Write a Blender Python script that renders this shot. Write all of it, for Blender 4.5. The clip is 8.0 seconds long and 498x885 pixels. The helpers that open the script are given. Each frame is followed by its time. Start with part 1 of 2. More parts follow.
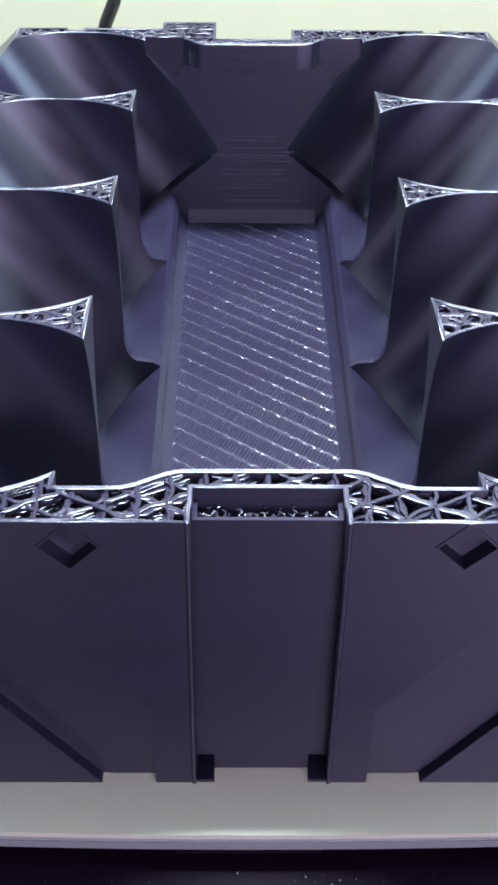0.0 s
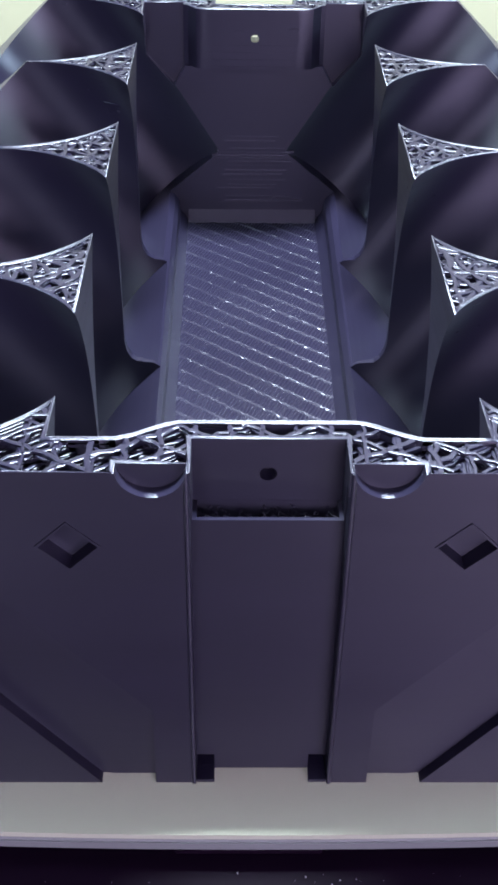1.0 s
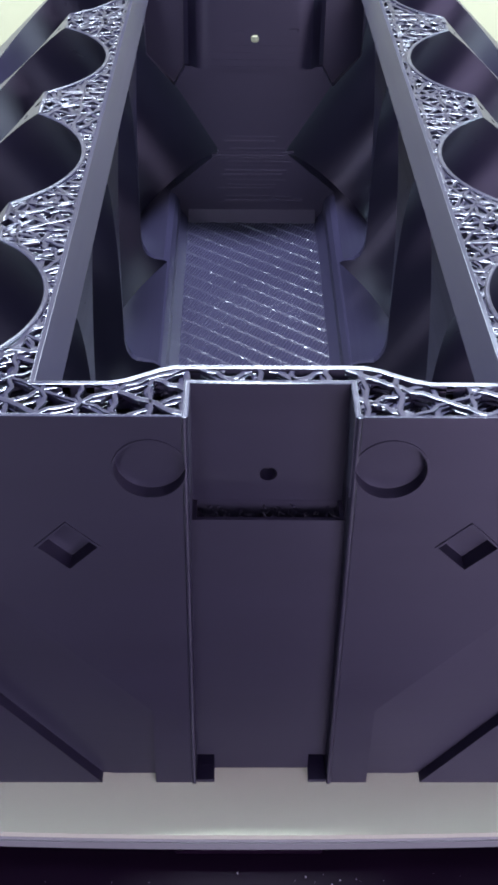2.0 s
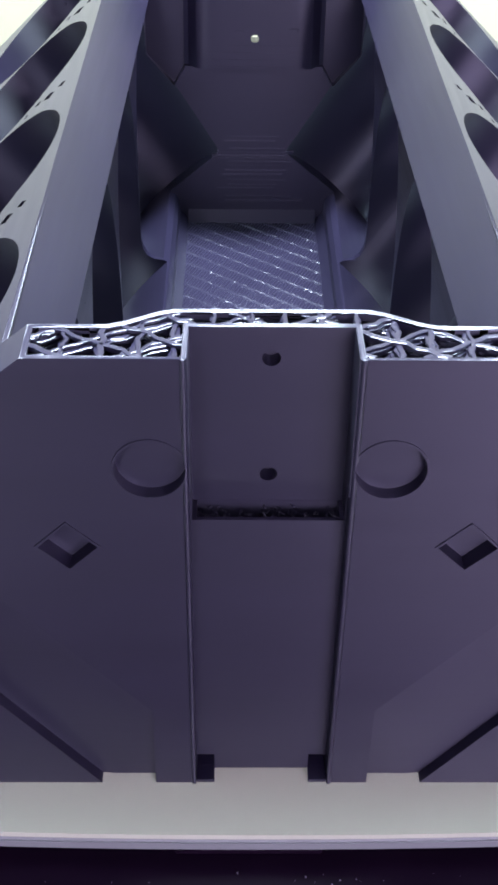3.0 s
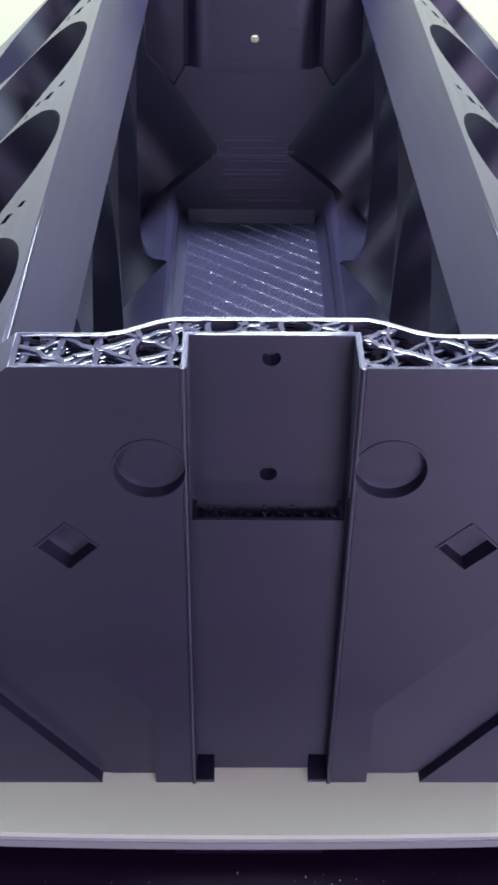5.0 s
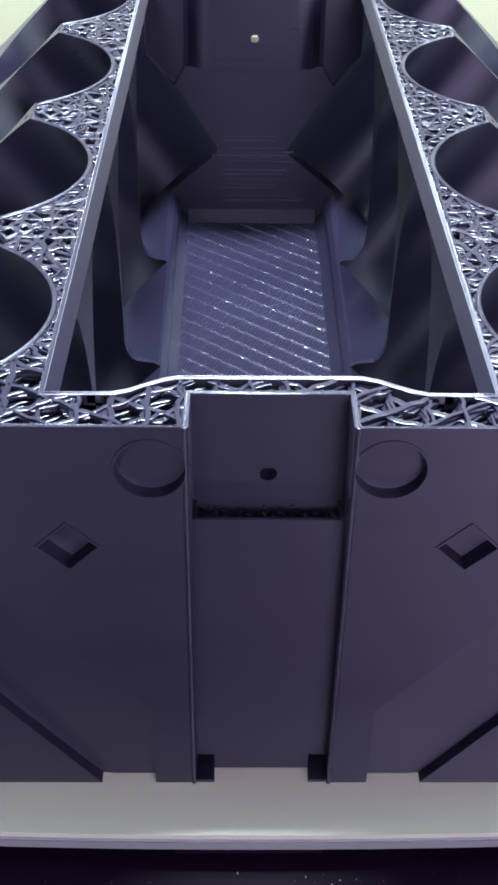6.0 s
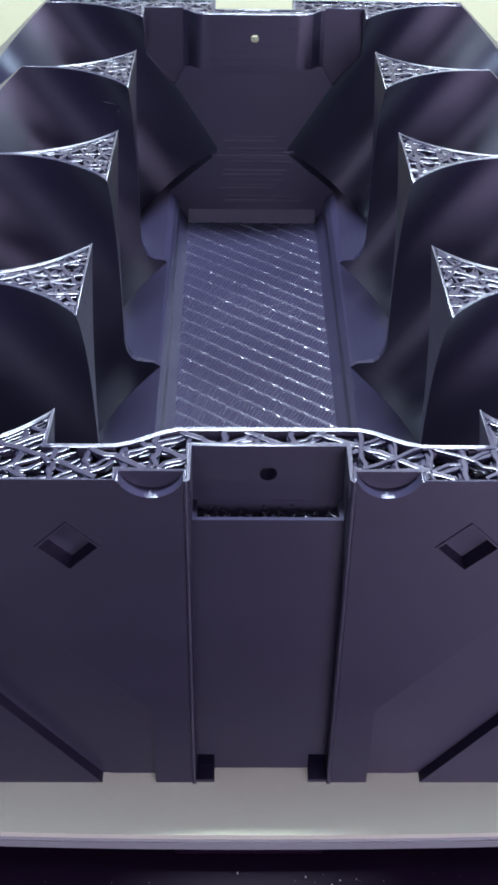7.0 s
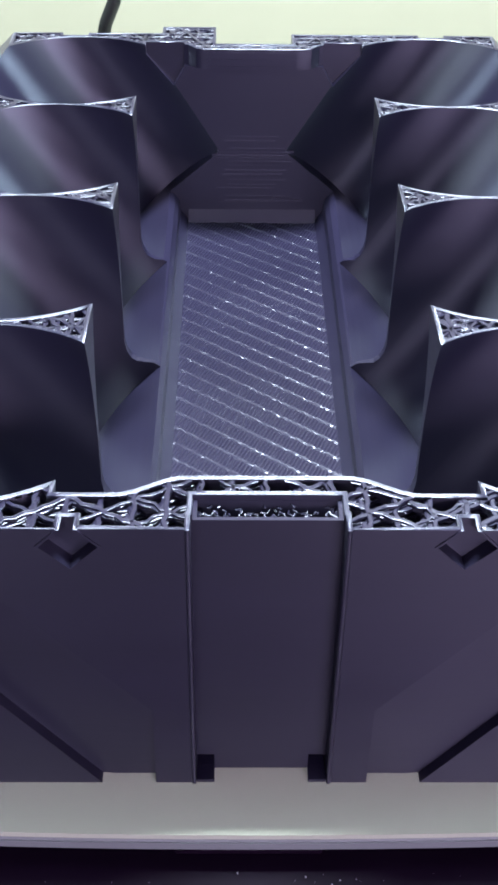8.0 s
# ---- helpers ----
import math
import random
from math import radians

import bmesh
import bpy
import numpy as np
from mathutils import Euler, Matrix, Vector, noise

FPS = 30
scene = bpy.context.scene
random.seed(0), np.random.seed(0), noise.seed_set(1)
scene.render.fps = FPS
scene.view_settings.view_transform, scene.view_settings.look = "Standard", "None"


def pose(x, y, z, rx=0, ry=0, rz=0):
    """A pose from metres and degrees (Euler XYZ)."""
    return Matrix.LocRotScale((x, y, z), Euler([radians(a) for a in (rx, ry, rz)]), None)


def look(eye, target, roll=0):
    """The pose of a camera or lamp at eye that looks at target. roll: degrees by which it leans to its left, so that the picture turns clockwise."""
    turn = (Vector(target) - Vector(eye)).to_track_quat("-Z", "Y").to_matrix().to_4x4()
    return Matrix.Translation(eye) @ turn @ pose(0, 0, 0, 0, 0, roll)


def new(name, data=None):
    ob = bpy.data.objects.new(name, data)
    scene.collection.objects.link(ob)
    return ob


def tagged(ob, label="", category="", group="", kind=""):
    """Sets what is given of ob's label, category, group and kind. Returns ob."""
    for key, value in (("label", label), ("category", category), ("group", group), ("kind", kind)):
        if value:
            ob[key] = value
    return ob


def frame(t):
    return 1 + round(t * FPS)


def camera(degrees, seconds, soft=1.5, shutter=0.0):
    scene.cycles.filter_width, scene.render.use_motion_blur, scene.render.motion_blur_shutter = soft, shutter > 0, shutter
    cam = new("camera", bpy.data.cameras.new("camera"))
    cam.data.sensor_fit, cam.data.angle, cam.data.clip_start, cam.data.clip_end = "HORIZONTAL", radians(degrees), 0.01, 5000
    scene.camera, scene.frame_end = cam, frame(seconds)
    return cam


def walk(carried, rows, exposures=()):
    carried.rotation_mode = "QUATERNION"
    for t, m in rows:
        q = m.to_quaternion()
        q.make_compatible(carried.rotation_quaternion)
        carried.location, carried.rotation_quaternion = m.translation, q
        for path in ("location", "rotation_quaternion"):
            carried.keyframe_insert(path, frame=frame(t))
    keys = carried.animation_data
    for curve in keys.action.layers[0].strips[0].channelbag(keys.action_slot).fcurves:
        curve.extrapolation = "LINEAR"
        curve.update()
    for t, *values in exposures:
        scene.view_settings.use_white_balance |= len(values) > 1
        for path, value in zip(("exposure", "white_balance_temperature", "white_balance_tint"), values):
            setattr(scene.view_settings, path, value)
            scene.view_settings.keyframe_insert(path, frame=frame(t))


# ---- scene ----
# ---- camera: it stands still before the printer ----
cam = camera(23.629, 8.0, soft=3.2)
EYE = pose(-0.0070, -0.1706, 0.2396)
VIEW = Matrix(((0.999903, -0.007782, 0.011543), (-0.004162, 0.624079, 0.781350), (-0.013284, -0.781323, 0.623986))).transposed().to_4x4()
walk(cam, [(0.0, EYE @ VIEW), (8.0, EYE @ VIEW)],
     exposures=[(0.0, 0.17), (1.7, 0.22), (2.8, 0.56), (3.9, 0.6), (4.7, 0.56), (5.8, 0.22), (8.0, 0.17)])

# ---- light: a closed room with added area lamps out of view ----
world = bpy.data.worlds.new("room_air")
scene.world = world
world.use_nodes = True
world.node_tree.nodes["Background"].inputs[0].default_value = (0.75, 0.82, 1.0, 1)
world.node_tree.nodes["Background"].inputs[1].default_value = 0.05


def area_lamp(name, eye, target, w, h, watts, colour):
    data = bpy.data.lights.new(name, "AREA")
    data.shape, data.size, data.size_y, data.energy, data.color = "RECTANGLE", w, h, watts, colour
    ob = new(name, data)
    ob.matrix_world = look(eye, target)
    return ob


# Unseen area lamps, added to light the print: no fixture or window is built.
area_lamp("unseen_light_rear", (0.0, 1.35, 1.72), (0, 0.7, 0), 1.1, 0.35, 6, (1.0, 0.95, 0.95))
area_lamp("unseen_light_overhead", (0.03, 0.49, 1.77), (0.03, 0.40, 0), 0.8, 0.28, 300, (0.75, 0.93, 0.95))
# Added to brighten the front face and draw highlights in the bores.
area_lamp("unseen_light_front", (0.36, -1.15, 0.36), (0, 0.2, 0.05), 1.1, 0.6, 26, (0.82, 0.72, 1.0))
area_lamp("unseen_light_streak", (-0.35, -1.15, 0.75), (0, 0.2, 0.05), 0.3, 0.9, 11, (0.80, 0.77, 1.0))
area_lamp("unseen_light_left", (-1.37, 0.1, 0.8), (0, 0.2, 0.05), 0.5, 0.8, 17, (0.66, 0.90, 1.0))
area_lamp("unseen_light_right", (1.37, 0.3, 0.75), (0, 0.2, 0.05), 0.5, 0.8, 29, (0.66, 0.92, 1.0))


# ---- materials ----
def material(name, colour, rough, metal=0.0):
    m = bpy.data.materials.new(name)
    m.use_nodes = True
    b = m.node_tree.nodes["Principled BSDF"]
    b.inputs["Base Color"].default_value = (*colour, 1)
    b.inputs["Roughness"].default_value = rough
    b.inputs["Metallic"].default_value = metal
    return m, m.node_tree, b


def noise_node(tree, scale, stretch=(1, 1, 1), detail=4.0, rough=0.55):
    co = tree.nodes.new("ShaderNodeTexCoord")
    mp = tree.nodes.new("ShaderNodeMapping")
    mp.inputs["Scale"].default_value = stretch
    n = tree.nodes.new("ShaderNodeTexNoise")
    n.inputs["Scale"].default_value, n.inputs["Detail"].default_value, n.inputs["Roughness"].default_value = scale, detail, rough
    tree.links.new(co.outputs["Object"], mp.inputs["Vector"])
    tree.links.new(mp.outputs["Vector"], n.inputs["Vector"])
    return n


def ramp(tree, source, a, b, lo=0.3, hi=0.7):
    r = tree.nodes.new("ShaderNodeValToRGB")
    r.color_ramp.elements[0].position, r.color_ramp.elements[1].position = lo, hi
    r.color_ramp.elements[0].color, r.color_ramp.elements[1].color = (*a, 1), (*b, 1)
    tree.links.new(source, r.inputs["Fac"])
    return r


def bump(tree, bsdf, source, strength, distance, before=None):
    n = tree.nodes.new("ShaderNodeBump")
    n.inputs["Strength"].default_value, n.inputs["Distance"].default_value = strength, distance
    tree.links.new(source, n.inputs["Height"])
    if before:
        tree.links.new(before.outputs["Normal"], n.inputs["Normal"])
    tree.links.new(n.outputs["Normal"], bsdf.inputs["Normal"])
    return n


def plastic():
    """Dark slate printed plastic: fine horizontal layers, uneven gloss."""
    m, tree, b = material("slate_printed_plastic", (0.022, 0.017, 0.04), 0.34)
    big = noise_node(tree, 1.0, (18, 18, 60), 3)
    c = ramp(tree, big.outputs["Fac"], (0.0078, 0.0063, 0.0154), (0.0100, 0.0081, 0.0194))
    tree.links.new(c.outputs["Color"], b.inputs["Base Color"])
    layers = noise_node(tree, 1.0, (14, 14, 1700), 2)
    bands = noise_node(tree, 1.0, (25, 25, 420), 2)
    first = bump(tree, b, layers.outputs["Fac"], 0.1, 0.00012)
    bump(tree, b, bands.outputs["Fac"], 0.015, 0.0002, first)
    r = ramp(tree, bands.outputs["Fac"], (0.335, 0.335, 0.335), (0.375, 0.375, 0.375))
    tree.links.new(r.outputs["Color"], b.inputs["Roughness"])
    b.inputs["Specular IOR Level"].default_value = 0.75
    b.inputs["Specular Tint"].default_value = (0.84, 0.81, 1.0, 1)
    b.inputs["Anisotropic"].default_value = 0.93
    geo = tree.nodes.new("ShaderNodeNewGeometry")
    side, up = tree.nodes.new("ShaderNodeVectorMath"), tree.nodes.new("ShaderNodeVectorMath")
    side.operation = up.operation = "CROSS_PRODUCT"
    side.inputs[1].default_value = (0.03, 0.02, 1.0)
    tree.links.new(geo.outputs["Normal"], side.inputs[0])
    tree.links.new(side.outputs["Vector"], up.inputs[0])
    tree.links.new(geo.outputs["Normal"], up.inputs[1])
    tree.links.new(up.outputs["Vector"], b.inputs["Tangent"])
    return m


def painted(name, a, c, rough, scale, relief=0.0004):
    m, tree, b = material(name, a, rough)
    n = noise_node(tree, scale, detail=6)
    tree.links.new(ramp(tree, n.outputs["Fac"], a, c).outputs["Color"], b.inputs["Base Color"])
    bump(tree, b, noise_node(tree, scale * 30).outputs["Fac"], 0.3, relief)
    return m


PLASTIC = plastic()
WALL = painted("cream_wall_paint", (0.38, 0.345, 0.265), (0.41, 0.37, 0.285), 0.9, 3)
# Walls and ceiling out of view: darkened so the plastic reflects less.
DIM = painted("dark_unseen_wall", (0.012, 0.011, 0.015), (0.017, 0.016, 0.021), 0.9, 3)
CEILING = painted("dark_unseen_ceiling", (0.05, 0.05, 0.055), (0.065, 0.065, 0.07), 0.9, 3)
PLATE = painted("pale_grey_build_sheet", (0.375, 0.37, 0.30), (0.405, 0.40, 0.325), 0.7, 9, 0.00005)
PLATE_EDGE = material("brushed_plate_edge", (0.17, 0.17, 0.185), 0.62, 0.1)[0]
BASE = painted("black_satin_base", (0.0045, 0.0014, 0.0060), (0.0070, 0.0025, 0.0090), 0.5, 40, 0.00005)
BASE.node_tree.nodes["Principled BSDF"].inputs["Specular IOR Level"].default_value = 0.05
DUST = material("pale_dust", (0.22, 0.19, 0.24), 0.9)[0]
RUBBER = material("black_cable_rubber", (0.012, 0.012, 0.012), 0.5)[0]
DESK = painted("dark_desk_laminate", (0.05, 0.04, 0.04), (0.08, 0.065, 0.06), 0.5, 8)
MM = 0.001


# ---- mesh helpers (in millimetres) ----
def mesh_object(name, bm, mat, parent=None, label="", kind="", scale=MM):
    if scale != 1:
        bmesh.ops.scale(bm, vec=(scale,) * 3, verts=bm.verts)
    me = bpy.data.meshes.new(name)
    bm.to_mesh(me)
    bm.free()
    me.materials.append(mat)
    ob = new(name, me)
    ob.parent = parent
    return tagged(ob, label=label, kind=kind)


def part(name, bm, mat, parent, label="", kind=""):
    return mesh_object(name, bm, mat, parent, label, kind)


def add_box(bm, x0, x1, y0, y1, z0, z1, bevel=0.0):
    made = bmesh.ops.create_cube(bm, size=1)["verts"]
    for v in made:
        v.co = Vector((x0 + (v.co.x + 0.5) * (x1 - x0), y0 + (v.co.y + 0.5) * (y1 - y0), z0 + (v.co.z + 0.5) * (z1 - z0)))
    if bevel:
        edges = {e for v in made for e in v.link_edges}
        bmesh.ops.bevel(bm, geom=list(edges), offset=bevel, segments=2, affect="EDGES", profile=0.6)


def add_prism(bm, pts, axis, a, b):
    """A prism over the outline pts: axis 'y' takes (x, z) points, axis 'z' takes (x, y) points."""
    def at(p, h):
        return (p[0], h, p[1]) if axis == "y" else (p[0], p[1], h)
    lo = [bm.verts.new(at(p, a)) for p in pts]
    hi = [bm.verts.new(at(p, b)) for p in pts]
    n = len(pts)
    bm.faces.new(lo)
    bm.faces.new(hi[::-1])
    for i in range(n):
        bm.faces.new((lo[i], hi[i], hi[(i + 1) % n], lo[(i + 1) % n]))
    bmesh.ops.recalc_face_normals(bm, faces=bm.faces)


def add_tube(bm, p, q, r, n=64):
    """A closed cylinder from p to q."""
    p, q = Vector(p), Vector(q)
    m = Matrix.Translation((p + q) / 2) @ (q - p).to_track_quat("Z", "Y").to_matrix().to_4x4()
    bmesh.ops.create_cone(bm, cap_ends=True, segments=n, radius1=r, radius2=r, depth=(q - p).length, matrix=m)


def temp(bm):
    bmesh.ops.recalc_face_normals(bm, faces=bm.faces)
    me = bpy.data.meshes.new("raw")
    bm.to_mesh(me)
    bm.free()
    return new("raw", me)


def combine(base, tools, operation="DIFFERENCE"):
    """base with each tool cut out of it, as a bmesh; the raw shapes are removed."""
    for t in tools:
        mod = base.modifiers.new("cut", "BOOLEAN")
        mod.object, mod.operation, mod.solver = t, operation, "EXACT"
    shaped = base.evaluated_get(bpy.context.evaluated_depsgraph_get())
    bm = bmesh.new()
    bm.from_mesh(shaped.to_mesh())
    shaped.to_mesh_clear()
    for ob in (base, *tools):
        bpy.data.objects.remove(ob)
    return bm


# ---- the room ----
def room():
    def slab(name, box, mat, label, category):
        bm = bmesh.new()
        add_box(bm, *box)
        tagged(mesh_object(name, bm, mat, scale=1), label, category, kind="structure")
    slab("wall_back", (-1.5, 1.5, 1.9, 2.0, -0.8, 1.8), WALL, "plain cream painted wall behind the printer", "wall")
    # Unseen sides and ceiling, dark to keep stray light off the print.
    slab("wall_front", (-1.5, 1.5, -1.3, -1.2, -0.8, 1.8), DIM, "plain unseen wall, made dark to dim reflections", "wall")
    slab("wall_left", (-1.5, -1.4, -1.2, 1.9, -0.8, 1.8), DIM, "plain unseen wall, made dark to dim reflections", "wall")
    slab("wall_right", (1.4, 1.5, -1.2, 1.9, -0.8, 1.8), DIM, "plain unseen wall, made dark to dim reflections", "wall")
    slab("ceiling", (-1.5, 1.5, -1.3, 2.0, 1.8, 1.9), CEILING, "unseen ceiling, made dark to dim reflections", "ceiling")
    slab("floor", (-1.5, 1.5, -1.3, 2.0, -0.9, -0.8), DESK, "dark floor", "floor")


room()


def desk():
    ob = tagged(new("desk"), "dark laminate desk under the printer", "desk")
    bm = bmesh.new()
    add_box(bm, -550, 550, -300, 700, -140, -112, 3)
    part("desktop", bm, DESK, ob)
    for x in (-520, 520):
        for y in (-270, 670):
            bm = bmesh.new()
            add_box(bm, x - 25, x + 25, y - 25, y + 25, -800, -140, 2)
            part("leg", bm, DESK, ob)


desk()


# ---- the printer: base, build plate ----
def printer():
    ob = tagged(new("printer_base"), "black satin printer base with specks of dust, under the build plate", "printer")
    outer, hole = bmesh.new(), bmesh.new()
    add_box(outer, -210, 210, -95, 345, -112, -11, 4)
    add_box(hole, -200, 200, -85, 335, -104, -14)
    part("housing", combine(temp(outer), [temp(hole)]), BASE, ob)
    rng = random.Random(4)
    bm = bmesh.new()
    for _ in range(80):
        x, y, r = rng.uniform(-75, 75), rng.uniform(-34, -17), rng.choice((0.08, 0.1, 0.13, 0.22))
        m = Matrix.Translation((x, y, -11 + r * 0.3)) @ Matrix.Diagonal((1, rng.uniform(0.7, 2), 0.6, 1))
        bmesh.ops.create_icosphere(bm, subdivisions=1, radius=r, matrix=m)
    part("dust", bm, DUST, ob, "pale specks of dust", "stuff")
    return ob


def plate():
    ob = tagged(new("build_plate"), "pale grey build plate with a bright metal front edge", "build plate")
    def outline(grow, front):
        n = 24
        pts = [(-165 + 330 * i / n, front + 0.9 * min(1.5, abs((-165 + 330 * i / n) / 60) ** 2)) for i in range(n + 1)]
        return pts + [(165 + grow, 315), (-165 - grow, 315)]
    bm = bmesh.new()
    add_prism(bm, outline(0, -14.3), "z", -1.6, 0)
    part("sheet", bm, PLATE, ob, "pale grey sheet")
    bm = bmesh.new()
    add_prism(bm, outline(0.4, -14.9), "z", -5.6, -1.65)
    bmesh.ops.bevel(bm, geom=[e for e in bm.edges if all(v.co.y < -10 for v in e.verts) and abs(e.verts[0].co.z - e.verts[1].co.z) < 0.1],
                    offset=0.8, segments=3, affect="EDGES")
    part("heater_plate", bm, PLATE_EDGE, ob, "bright metal plate with a rounded edge")
    bm = bmesh.new()
    add_box(bm, -20, 14, -14.6, -8, -7.0, -5.7, 0.4)
    part("tab", bm, BASE, ob, "dark grip tab")
    for x in (-140, 140):
        for y in (5, 295):
            bm = bmesh.new()
            add_tube(bm, (x, y, -11), (x, y, -5.6), 5, 20)
            part("support", bm, RUBBER, ob)


printer()
plate()


# ---- the print: an engine-block shape that grows layer by layer ----
TILT = math.tan(radians(32))          # lean of the bores
TOP = 132.6
BORES = ((40, 32.6, 16.6, 46.6), (107.5, 32.6, 15.6, 48.3), (173, 31.8, 14.2, 49.5), (236, 30.6, 11.8, 51.6))   # y, radius, x and floor height at x = 0
FLOOR_LEAN = 0.86
SIDE = 98
LENGTH = 271


def deck_x(z):
    return 31.1 + (132.3 - z) / 0.80 if z > 110.8 else 58 + (110.8 - z) / 0.94


def valley_outline(low, high):
    """Half outline (x, z) of the hollow between the banks, from the trough up: its walls stand at low, and at high near their top."""
    return [(25.3, 11.5), (27.9, 15.3), (28.3, 16.0), (28.7, 20.0), (30.2, 22.4), (32.4, 23.8), (36.1, 24.3), (low - 3.6, 24.7), (low - 1.9, 26.0), (low - 0.6, 28.6), (low, 32), (low, 102.7), (high, 103.5), (high + 50 * TILT, 153.5)]


def mirrored(pts):
    return pts + [(-x, z) for x, z in pts[::-1]]


def smooth(a, b, t):
    t = max(0.0, min(1.0, t))
    return a + (b - a) * t * t * (3 - 2 * t)


def engine_block():
    """The whole shape, in millimetres."""
    body = bmesh.new()
    half = [(SIDE, 0), (SIDE, 70), (deck_x(73), 73), (58, 110.8), (deck_x(TOP), TOP)]
    add_prism(body, mirrored(half), "y", 0, LENGTH)
    beads = []
    for s in (-1, 1):
        b = bmesh.new()
        add_tube(b, (s * 15.9, 0.1, 0.02), (s * 15.9, 0.1, TOP), 0.6, 14)
        beads.append(temp(b))
        # slightly swollen rims of the round marks and diamonds
        b = bmesh.new()
        add_tube(b, (s * 22.6, -0.32, 96.83), (s * 22.6, 0.7, 96.83), 7.2, 44)
        beads.append(temp(b))
        b = bmesh.new()
        add_prism(b, [(s * 39.5 - 6.6, 77.02), (s * 39.5, 70.42), (s * 39.5 + 6.6, 77.02), (s * 39.5, 83.62)], "y", -0.32, 0.7)
        beads.append(temp(b))
    b = bmesh.new()
    add_box(b, -34, -12, 260, 278, 0.1, 85.2)
    beads.append(temp(b))
    body = combine(temp(body), beads, "UNION")
    tools = []
    # the hollow: its ends follow the curved front and rear walls
    cav = bmesh.new()
    add_prism(cav, mirrored(valley_outline(43.4, 40.7)), "y", 6, 264)
    cav.verts.ensure_lookup_table()
    for vert in cav.verts:
        if vert.co.y > 100 and abs(vert.co.x) > 36.2:
            vert.co.x *= 1 - 4.5 / abs(vert.co.x)
    ends = bmesh.new()
    front, rear = [], []
    for i in range(73):
        x = -108 + 3 * i
        front.append((x, smooth(16.2, 10.8, (abs(x) - 17) / 14)))
        rear.append((x, smooth(255.2, 260.5, (abs(x) - 19.5) / 6)))
    add_prism(ends, front + rear[::-1], "z", 74.3, 200)
    low = bmesh.new()
    add_prism(low, front + [(108, 258.3), (-108, 258.3)], "z", -5, 74.3)
    hollow = combine(temp(ends), [temp(low)], "UNION")
    hollow = combine(temp(hollow), [temp(cav)], "INTERSECT")
    tools.append(temp(hollow))
    # bores, with a bottom parallel to the deck, above the shelf
    for y0, r, x0, floor_z in BORES:
        for s in (-1, 1):
            y = y0 + 0.037 * s
            b = bmesh.new()
            add_tube(b, (s * (x0 - 30 * TILT), y, -30), (s * (x0 + 260 * TILT), y, 260), r, 96 if s > 0 else 92)
            keep = bmesh.new()
            flat = (floor_z - 2.0) / FLOOR_LEAN
            add_prism(keep, [(s * -20, floor_z + 20 * FLOOR_LEAN), (s * flat, 2.0), (s * 150, 2.0), (s * 150, 280), (s * -20, 280)], "y", y - 60, y + 60)
            tools.append(temp(combine(temp(b), [temp(keep)], "INTERSECT")))
    # channel in the front face, deeper above its ledge, and its twin at the rear
    c = bmesh.new()
    add_box(c, -15.4, 15.4, -5, 4.2, -5, 90)
    tools.append(temp(c))
    c = bmesh.new()
    add_box(c, -15.1, 15.1, -4.9, 10.3, 80.3, 200)
    tools.append(temp(c))
    c = bmesh.new()
    add_box(c, -14, 14, 261, 280, -5, 200)
    tools.append(temp(c))
    # pockets beside the rear wall's box, the open top of the channel's ledge
    for s in (-1, 1):
        c = bmesh.new()
        add_prism(c, [(s * x, z) for x, z in ((25.6, 73.5), (29.6, 66.6), (39.6, 77.4), (39.6, 150), (25.6, 150))], "y", 250, 262.3)
        tools.append(temp(c))
    c = bmesh.new()
    add_box(c, -14.2, 14.2, 5.1, 10.2, 75.5, 82)
    tools.append(temp(c))
    for s in (-1, 1):
        c = bmesh.new()
        add_box(c, *sorted((s * 11.2, s * 15.3)), 4.0, 9, 1.0, 5.2)
        tools.append(temp(c))
    # open gaps left in the deck between the bores
    for i, (dy, du) in enumerate(((73.5, 0), (140.5, 0), (204.5, 0))):
        for s in (-1, 1):
            for k, (along, wide, y) in enumerate(((8.5, 1.1, 0.4), (12, 1.6, -1.2), (15.5, 1.0, 0.8), (19, 0.7, -0.3))):
                x = 46.5 - i * 1.5 + along
                c = bmesh.new()
                add_prism(c, [(s * (x - wide), dy + y), (s * x, dy + y - wide * 1.3), (s * (x + wide * 1.2), dy + y + 0.2), (s * x, dy + y + wide * 1.2)], "z",
                          104, 124)
                tools.append(temp(c))
    # round marks, diamonds, slanting fields, screw holes
    for s in (-1, 1):
        c = bmesh.new()
        add_tube(c, (s * 22.6, -3, 96.8), (s * 22.6, 2.7, 96.8), 6.75, 48)
        tools.append(temp(c))
        c = bmesh.new()
        k = 5.9
        add_prism(c, [(s * 39.5 - k, 77.0), (s * 39.5, 77 - k), (s * 39.5 + k, 77.0), (s * 39.5, 77 + k)], "y", -3, 3.6)
        tools.append(temp(c))
        c = bmesh.new()
        field = [(24.9, 26.5, 0.5), (24.9, -3, 2.9), (35.5, -3, 2.9), (85, 65.3, 2.9), (85, 98.9, 0.5)]
        fore = [c.verts.new((s * x, -3, z)) for x, z, _ in field]
        deep = [c.verts.new((s * x, d, z)) for x, z, d in field]
        c.faces.new(fore)
        for tri in ((0, 1, 2), (0, 2, 3), (0, 3, 4)):
            c.faces.new([deep[i] for i in tri])
        for i in range(5):
            c.faces.new((fore[i], deep[i], deep[(i + 1) % 5], fore[(i + 1) % 5]))
        tools.append(temp(c))
        c = bmesh.new()
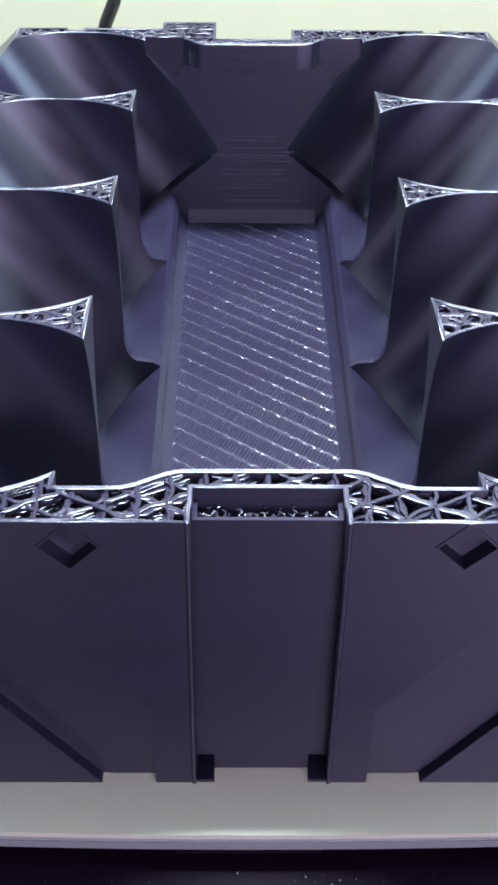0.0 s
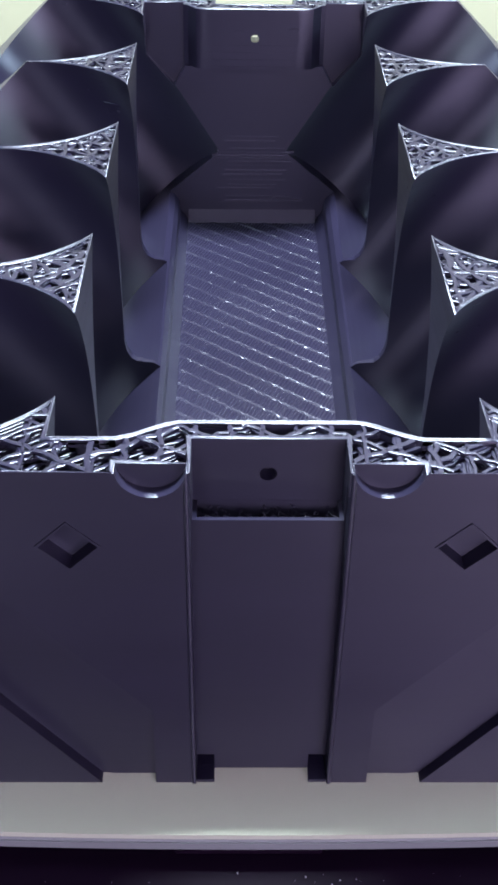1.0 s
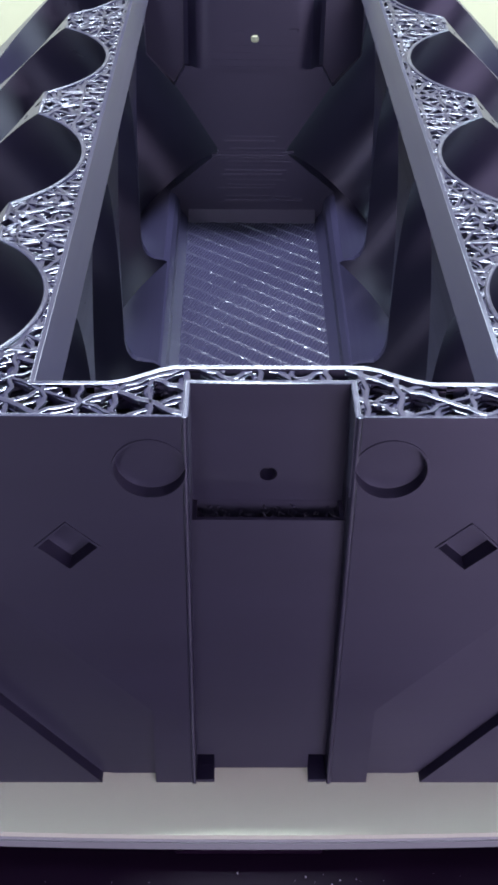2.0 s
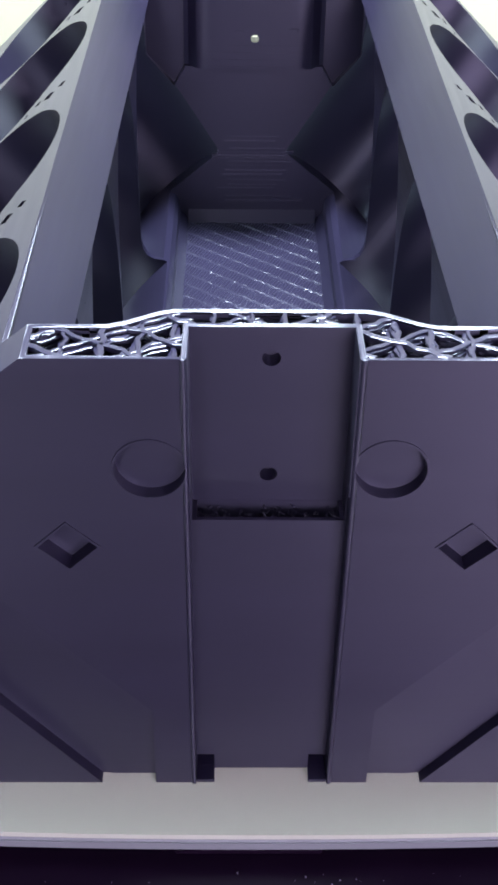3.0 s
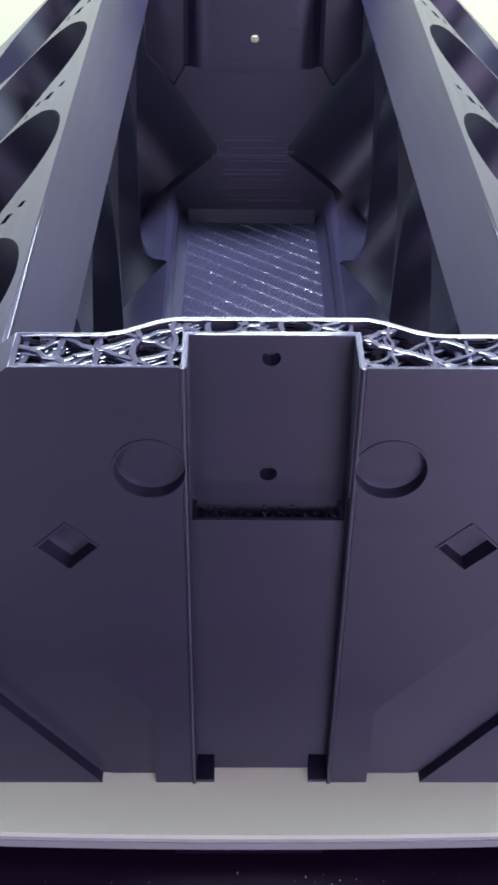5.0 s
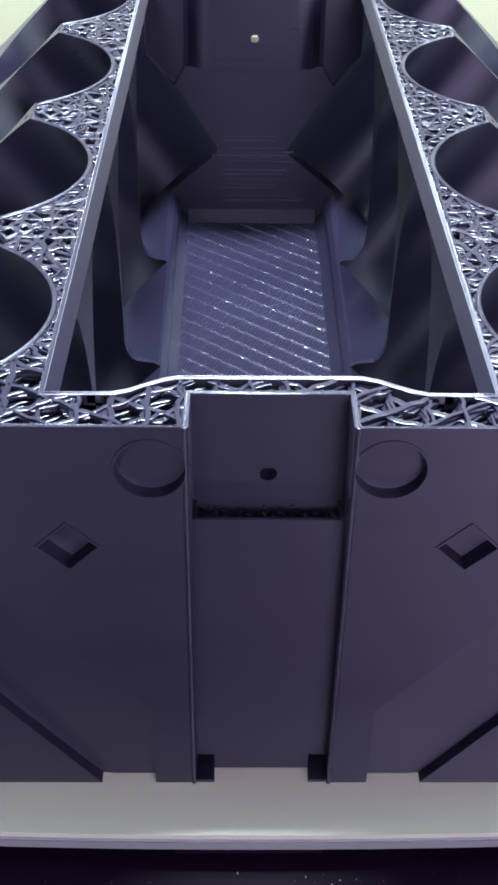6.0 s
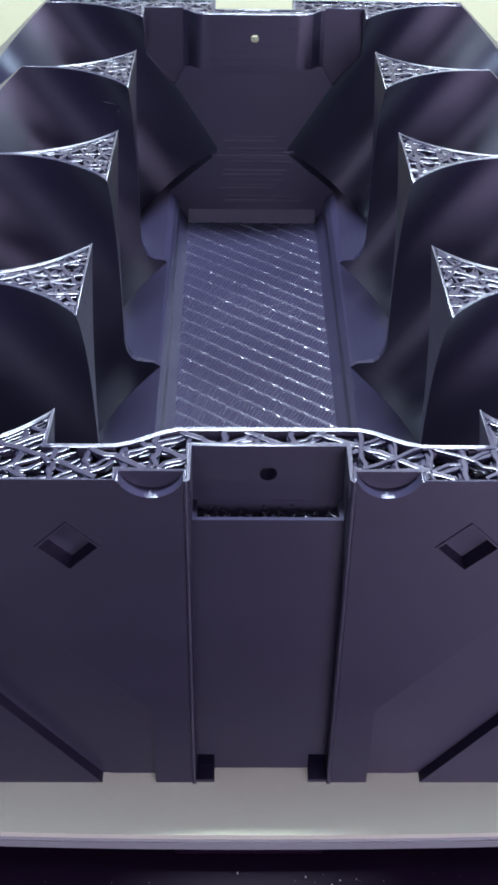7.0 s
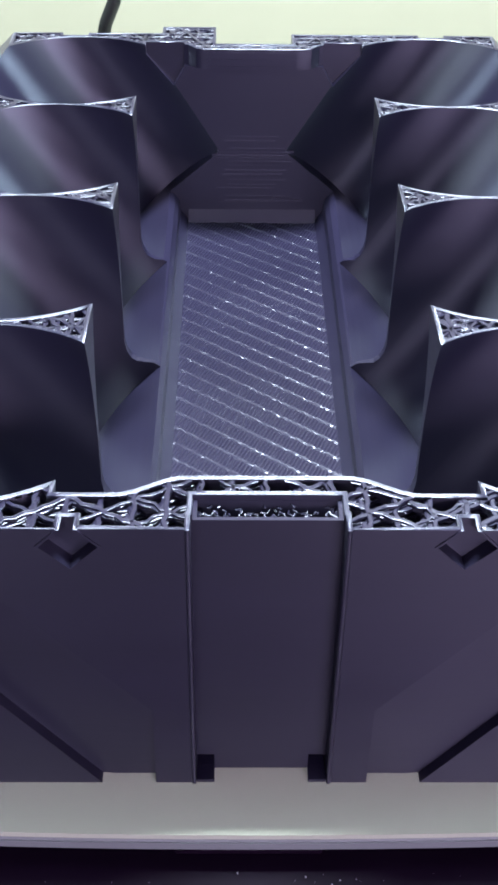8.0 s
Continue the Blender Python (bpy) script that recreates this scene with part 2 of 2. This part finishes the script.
        add_prism(c, [(s * 66 - k, 80.3), (s * 66, 80.3 - k), (s * 66 + k, 80.3), (s * 66, 80.3 + k)], "y", LENGTH - 2.4, LENGTH + 3)
        tools.append(temp(c))
    for z in (87.2, 115.0):
        c = bmesh.new()
        add_tube(c, (0, 5, z), (0, 14, z), 1.75, 24)
        tools.append(temp(c))
    c = bmesh.new()
    add_tube(c, (0.2, 250, 85.6), (0.2, 275, 85.6), 1.5, 24)
    tools.append(temp(c))
    for t in tools:
        body = combine(temp(body), [t])
    return body


def slice_between(solid, lo, hi):
    bm = solid.copy()
    bmesh.ops.bisect_plane(bm, geom=bm.verts[:] + bm.edges[:] + bm.faces[:], plane_co=(0, 0, lo), plane_no=(0, 0, 1), clear_inner=True)
    bmesh.ops.bisect_plane(bm, geom=bm.verts[:] + bm.edges[:] + bm.faces[:], plane_co=(0, 0, hi), plane_no=(0, 0, 1), clear_outer=True)
    flat = [f for f in bm.faces if all(abs(v.co.z - hi) < 1e-4 for v in f.verts) or all(abs(v.co.z - lo) < 1e-4 for v in f.verts)]
    bmesh.ops.delete(bm, geom=flat, context="FACES")
    return bm


def soften(bm):
    """Round shading on curved walls, sharp corners elsewhere."""
    for f in bm.faces:
        f.smooth = True
    for e in bm.edges:
        e.smooth = len(e.link_faces) == 2 and e.calc_face_angle(3.0) < 0.35


WIDE = 1.1                            # two beads of plastic


def rims(bm, z):
    """The edges of the cut at height z as (a, b, outward normal)."""
    found = []
    for e in bm.edges:
        if len(e.link_faces) == 1 and all(abs(v.co.z - z) < 1e-4 for v in e.verts) and e.calc_length() > 1e-5:
            n = e.link_faces[0].normal.copy()
            slope, n.z = n.z, 0
            if n.length > 1e-4:
                found.append((e.verts[0], e.verts[1], n.normalized(), slope))
    return found


def lump(bm, u, v, c, s, lo, hi, rng):
    """A blob of plastic on an infill line."""
    ring = []
    a0, n = rng.uniform(0, 6), 5
    for zz, k in ((lo, 1.0), (hi - 0.15, 1.0), (hi, 0.6)):
        ring.append([bm.verts.new((u * c - v * s + k * rng.uniform(0.3, 0.7) * math.cos(a0 + i * 6.283 / n),
                                   u * s + v * c + k * rng.uniform(0.3, 0.7) * math.sin(a0 + i * 6.283 / n), zz)) for i in range(n)])
    for p, q in zip(ring[:-1], ring[1:]):
        for i in range(n):
            bm.faces.new((p[i], p[(i + 1) % n], q[(i + 1) % n], q[i]))
    bm.faces.new(ring[-1])


def add_infill(bm, edges, lo, hi, spacing, phase, directions, rng, only_banks=()):
    """Thin plastic lines across the solid, clipped to the outline."""
    segs = np.array([(a.co.x, a.co.y, b.co.x, b.co.y) for a, b, n, slope in edges])
    for k, angle in enumerate((*directions, *only_banks)):
        c, s = math.cos(radians(angle)), math.sin(radians(angle))
        across = segs[:, 0::2] * -s + segs[:, 1::2] * c
        along = segs[:, 0::2] * c + segs[:, 1::2] * s
        shift = phase * (0.5, -0.4, 0.3)[k % 3]
        short = 0.55
        gap = spacing * 0.66 if angle in only_banks else spacing
        for j in range(int(across.min() // gap), int(across.max() // gap) + 2):
            v = j * gap + shift % gap + rng.uniform(-0.3, 0.3)
            spans = [(-1e4, 1e4)]
            for o in ((-0.85, 0.0, 0.85) if spacing > 2 else (0.0,)):
                hit = (across[:, 0] < v + o) != (across[:, 1] < v + o)
                f = (v + o - across[hit, 0]) / (across[hit, 1] - across[hit, 0])
                u = np.sort(along[hit, 0] + f * (along[hit, 1] - along[hit, 0]))
                spans = [(max(a, p), min(b, q)) for a, b in spans for p, q in zip(u[0::2], u[1::2]) if min(b, q) > max(a, p)]
            for u0, u1 in spans:
                if u1 - u0 < 2 * short + 0.3 or rng.random() < 0.1:
                    continue
                if angle in only_banks and (u0 + u1) / 2 * s + v * c < 18:
                    continue
                u0, u1, w = u0 + short, u1 - short, rng.uniform(0.3, 0.62)
                top = hi - rng.choice((0.02, 0.1, 0.2, 0.4))
                bend = 0.55 if u1 - u0 > 3 and spacing > 2 else 0.0
                row, steps = [], 2 + int((u1 - u0) / 2.5) if bend else 1
                for m in range(steps + 1):
                    uu, vv = u0 + (u1 - u0) * m / steps, v + (rng.uniform(-bend, bend) if 0 < m < steps else 0.0)
                    row.append([bm.verts.new((uu * c - (vv + o) * s, uu * s + (vv + o) * c, zz)) for o, zz in ((-w, lo), (-w, top - 0.06), (-w * 0.6, top), (w * 0.6, top), (w, top - 0.06), (w, lo))])
                if u1 - u0 > 3.5 and spacing > 2 and rng.random() < 0.8:
                    lump(bm, rng.uniform(u0 + 1, u1 - 1), v, c, s, lo, hi - rng.uniform(0.0, 0.5), rng)
                for p, q in zip(row[:-1], row[1:]):
                    for i in range(5):
                        bm.faces.new((p[i], q[i], q[i + 1], p[i + 1]))


def add_shell(bm, edges, lo, z):
    """The top of the outer beads and their inner side."""
    normals, sloping = {}, set()
    for a, b, n, slope in edges:
        normals.setdefault(a, []).append(n)
        normals.setdefault(b, []).append(n)
        if slope > 0.2:
            sloping.update((a, b))
    inner = {}
    segs = np.array([(a.co.x, a.co.y, b.co.x, b.co.y) for a, b, n, slope in edges])

    def inside(p):
        cross = (segs[:, 1] < p.y) != (segs[:, 3] < p.y)
        q = segs[cross]
        return np.count_nonzero(q[:, 0] + (p.y - q[:, 1]) / (q[:, 3] - q[:, 1]) * (q[:, 2] - q[:, 0]) > p.x) % 2 == 1

    for vert, ns in normals.items():
        m = ns[0] if len(ns) == 1 else (ns[0] + ns[1]) / max(0.35, 1 + ns[0].dot(ns[1]))
        for wide in (WIDE, 0.55, 0.3, 0.12, 0.0):
            p = vert.co - m * wide
            if inside(vert.co - m * wide * 1.5):
                break
        row = [vert]
        for k, rise in ((0.07, 0.13), (0.28, 0.22), (0.5, 0.06), (0.72, 0.22), (0.93, 0.13), (1.0, 0.0)):
            q = vert.co.lerp(p, k)
            row.append(bm.verts.new((q.x, q.y, z + (0.0 if vert in sloping else rise * wide / WIDE))))
        row.append(bm.verts.new((p.x, p.y, lo)))
        inner[vert] = row
    for a, b, n, slope in edges:
        for i in range(7):
            try:
                face = bm.faces.new((inner[a][i], inner[b][i], inner[b][i + 1], inner[a][i + 1]))
                face.normal_update()
                face.smooth = True
                if i < 6 and face.normal.z < 0:
                    face.normal_flip()
            except ValueError:
                pass
        edge = bm.edges.get((a, b))
        if edge:
            edge.smooth = False


BASE_TOP, STEP = 81.0, 0.6
COUNT = 86
block = tagged(new("printed_engine_block"), "half-printed dark slate plastic engine block on the build plate", "3D print")
LAYERS = []


def build_print():
    solid = engine_block()
    rng = random.Random(11)
    low = slice_between(solid, -1, BASE_TOP)
    soften(low)
    part("block_body", low, PLASTIC, block, "dark slate plastic, finely layered")
    fill = bmesh.new()
    for k in range(7):
        hi = BASE_TOP - 0.6 * k
        cut = slice_between(solid, hi - 0.6, hi)
        add_infill(fill, rims(cut, hi), hi - 0.8, hi, 6.6, hi, (29, 90, 151), rng, (60, 0, 120))
        cut.free()
    part("infill", fill, PLASTIC, block, "open lattice of plastic lines", "stuff")
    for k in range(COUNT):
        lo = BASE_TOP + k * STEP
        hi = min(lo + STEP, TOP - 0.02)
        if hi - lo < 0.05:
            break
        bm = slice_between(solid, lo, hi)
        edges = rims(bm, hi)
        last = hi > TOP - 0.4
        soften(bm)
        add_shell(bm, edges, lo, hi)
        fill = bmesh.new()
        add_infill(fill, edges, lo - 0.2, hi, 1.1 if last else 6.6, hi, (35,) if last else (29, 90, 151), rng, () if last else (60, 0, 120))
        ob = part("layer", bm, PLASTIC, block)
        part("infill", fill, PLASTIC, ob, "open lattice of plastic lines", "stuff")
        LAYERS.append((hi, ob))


build_print()


# ---- floor ribs inside the block ----
def floor_ribs():
    bm = bmesh.new()
    def bar(angle, off, w, h, x=25.2, y0=17, y1=256, pieces=None):
        c, s = math.cos(radians(angle)), math.sin(radians(angle))
        lo, hi = -400.0, 400.0
        for p, d, a, b in ((-off * s, c, -x, x), (off * c, s, y0, y1)):
            t0, t1 = sorted(((a - p) / d, (b - p) / d))
            lo, hi = max(lo, t0), min(hi, t1)
        if hi - lo < 1:
            return
        m = Matrix(((c, -s, 0, 0), (s, c, 0, 0), (0, 0, 1, 0), (0, 0, 0, 1)))
        n = max(1, int((hi - lo) / 1.1))
        vs = []
        for k in range(n + 1):
            u, g = lo + (hi - lo) * k / n, h * (pieces.uniform(0.8, 1.2))
            vs.append([bm.verts.new(m @ Vector((u, off + o, zz))) for o, zz in ((-w, 11.5), (-w * 0.4, 11.5 + g * 0.75), (0, 11.5 + g), (w * 0.4, 11.5 + g * 0.75), (w, 11.5))])
        for p, q in zip(vs[:-1], vs[1:]):
            for i in range(4):
                bm.faces.new((p[i], q[i], q[i + 1], p[i + 1]))
    rng = random.Random(8)
    for i in range(-6, 56):
        bar(-38, i * 6.15 + 1.2, 1.0, 0.34, pieces=rng)
    for i in range(-60, 200):
        bar(66, i * 1.2, 0.4, 0.26, pieces=rng)
    part("floor_ribs", bm, PLASTIC, block, "diagonal raised plastic ribs", "stuff")


floor_ribs()


def strands():
    """Loose ends on the channel's ledge and sagging threads on the rear wall."""
    rng = random.Random(5)
    bm = bmesh.new()
    for i in range(130):
        x, y = rng.uniform(-14.5, 14.5), rng.uniform(5.4, 10.0)
        a = rng.uniform(0, 3.14)
        d = Vector((math.cos(a), math.sin(a), rng.uniform(-0.5, 0.5))) * rng.uniform(0.2, 0.8)
        p = Vector((x, y, 79.3 - max(0, y - 5.2) * rng.uniform(0, 0.6)))
        add_tube(bm, p - d, p + d, rng.uniform(0.12, 0.24), 8)
    part("loose_strands", bm, PLASTIC, block, "rough loose ends of plastic thread", "stuff")
    bm = bmesh.new()
    for i in range(16):
        z = (42, 40.5, 38, 36.6, 35, 33, 31.2, 27, 25.5, 22, 20, 19.2, 29, 39, 45, 47)[i]
        w = rng.uniform(9, 15)
        x = rng.uniform(-3, 3)
        add_tube(bm, (x - w, 258.95, z), (x + w, 258.95, z + rng.uniform(-0.2, 0.2)), rng.uniform(0.7, 0.82), 12)
    add_tube(bm, (8, 258.3, 20.6), (15, 258.2, 19.9), 0.5, 10)
    add_tube(bm, (15, 258.2, 19.9), (20, 258.3, 20.3), 0.5, 10)
    for i in range(4):
        add_tube(bm, (-18.5, 255.15, 75.4 + i * 2.6), (18.8, 255.15, 75.4 + i * 2.6), 0.045, 6)
    for s in (-1, 1):
        for a, b in ((84, 127), (150, 190), (214, 236)):
            y = a
            while y < b:
                n = rng.uniform(0.5, 1.8)
                x = s * (33.4 + rng.uniform(-0.15, 0.15))
                add_tube(bm, (x, y, 18.2), (x, y + n, 18.2), 0.22, 6)
                y += n + rng.uniform(0.6, 2.2)
    part("sagging_threads", bm, PLASTIC, block, "sagging plastic threads along the rear wall", "stuff")
    bm = bmesh.new()
    add_prism(bm, [(-25.2, 255.2), (25.2, 255.2), (25.2, 258.4), (-25.2, 258.4)], "z", 10, 16.2)
    for v in bm.verts:
        if v.co.y < 256 and v.co.z > 14:
            v.co.z = 11.6
    part("rear_fillet", bm, PLASTIC, block)
    for s in (-1, 1):
        bm = bmesh.new()
        add_box(bm, *sorted((s * 11.1, s * 15.38)), 0.05, 6, 0.01, 0.95, 0.2)
        part("foot", bm, PLASTIC, block)


strands()


def cable():
    ob = tagged(new("cable"), "black rubber cable rising behind the print", "cable")
    bm = bmesh.new()
    pts = [Vector(p) for p in ((-62, 302, -11), (-62, 302, 30), (-61, 301, 62), (-58, 300, 75), (-54, 300, 84), (-52, 301, 100), (-50, 305, 160), (-40, 330, 260))]
    for a, b in zip(pts[:-1], pts[1:]):
        add_tube(bm, a, b, 2.6, 16)
        bmesh.ops.create_icosphere(bm, subdivisions=2, radius=2.6, matrix=Matrix.Translation(b))
    part("cable_sleeve", bm, RUBBER, ob)


cable()


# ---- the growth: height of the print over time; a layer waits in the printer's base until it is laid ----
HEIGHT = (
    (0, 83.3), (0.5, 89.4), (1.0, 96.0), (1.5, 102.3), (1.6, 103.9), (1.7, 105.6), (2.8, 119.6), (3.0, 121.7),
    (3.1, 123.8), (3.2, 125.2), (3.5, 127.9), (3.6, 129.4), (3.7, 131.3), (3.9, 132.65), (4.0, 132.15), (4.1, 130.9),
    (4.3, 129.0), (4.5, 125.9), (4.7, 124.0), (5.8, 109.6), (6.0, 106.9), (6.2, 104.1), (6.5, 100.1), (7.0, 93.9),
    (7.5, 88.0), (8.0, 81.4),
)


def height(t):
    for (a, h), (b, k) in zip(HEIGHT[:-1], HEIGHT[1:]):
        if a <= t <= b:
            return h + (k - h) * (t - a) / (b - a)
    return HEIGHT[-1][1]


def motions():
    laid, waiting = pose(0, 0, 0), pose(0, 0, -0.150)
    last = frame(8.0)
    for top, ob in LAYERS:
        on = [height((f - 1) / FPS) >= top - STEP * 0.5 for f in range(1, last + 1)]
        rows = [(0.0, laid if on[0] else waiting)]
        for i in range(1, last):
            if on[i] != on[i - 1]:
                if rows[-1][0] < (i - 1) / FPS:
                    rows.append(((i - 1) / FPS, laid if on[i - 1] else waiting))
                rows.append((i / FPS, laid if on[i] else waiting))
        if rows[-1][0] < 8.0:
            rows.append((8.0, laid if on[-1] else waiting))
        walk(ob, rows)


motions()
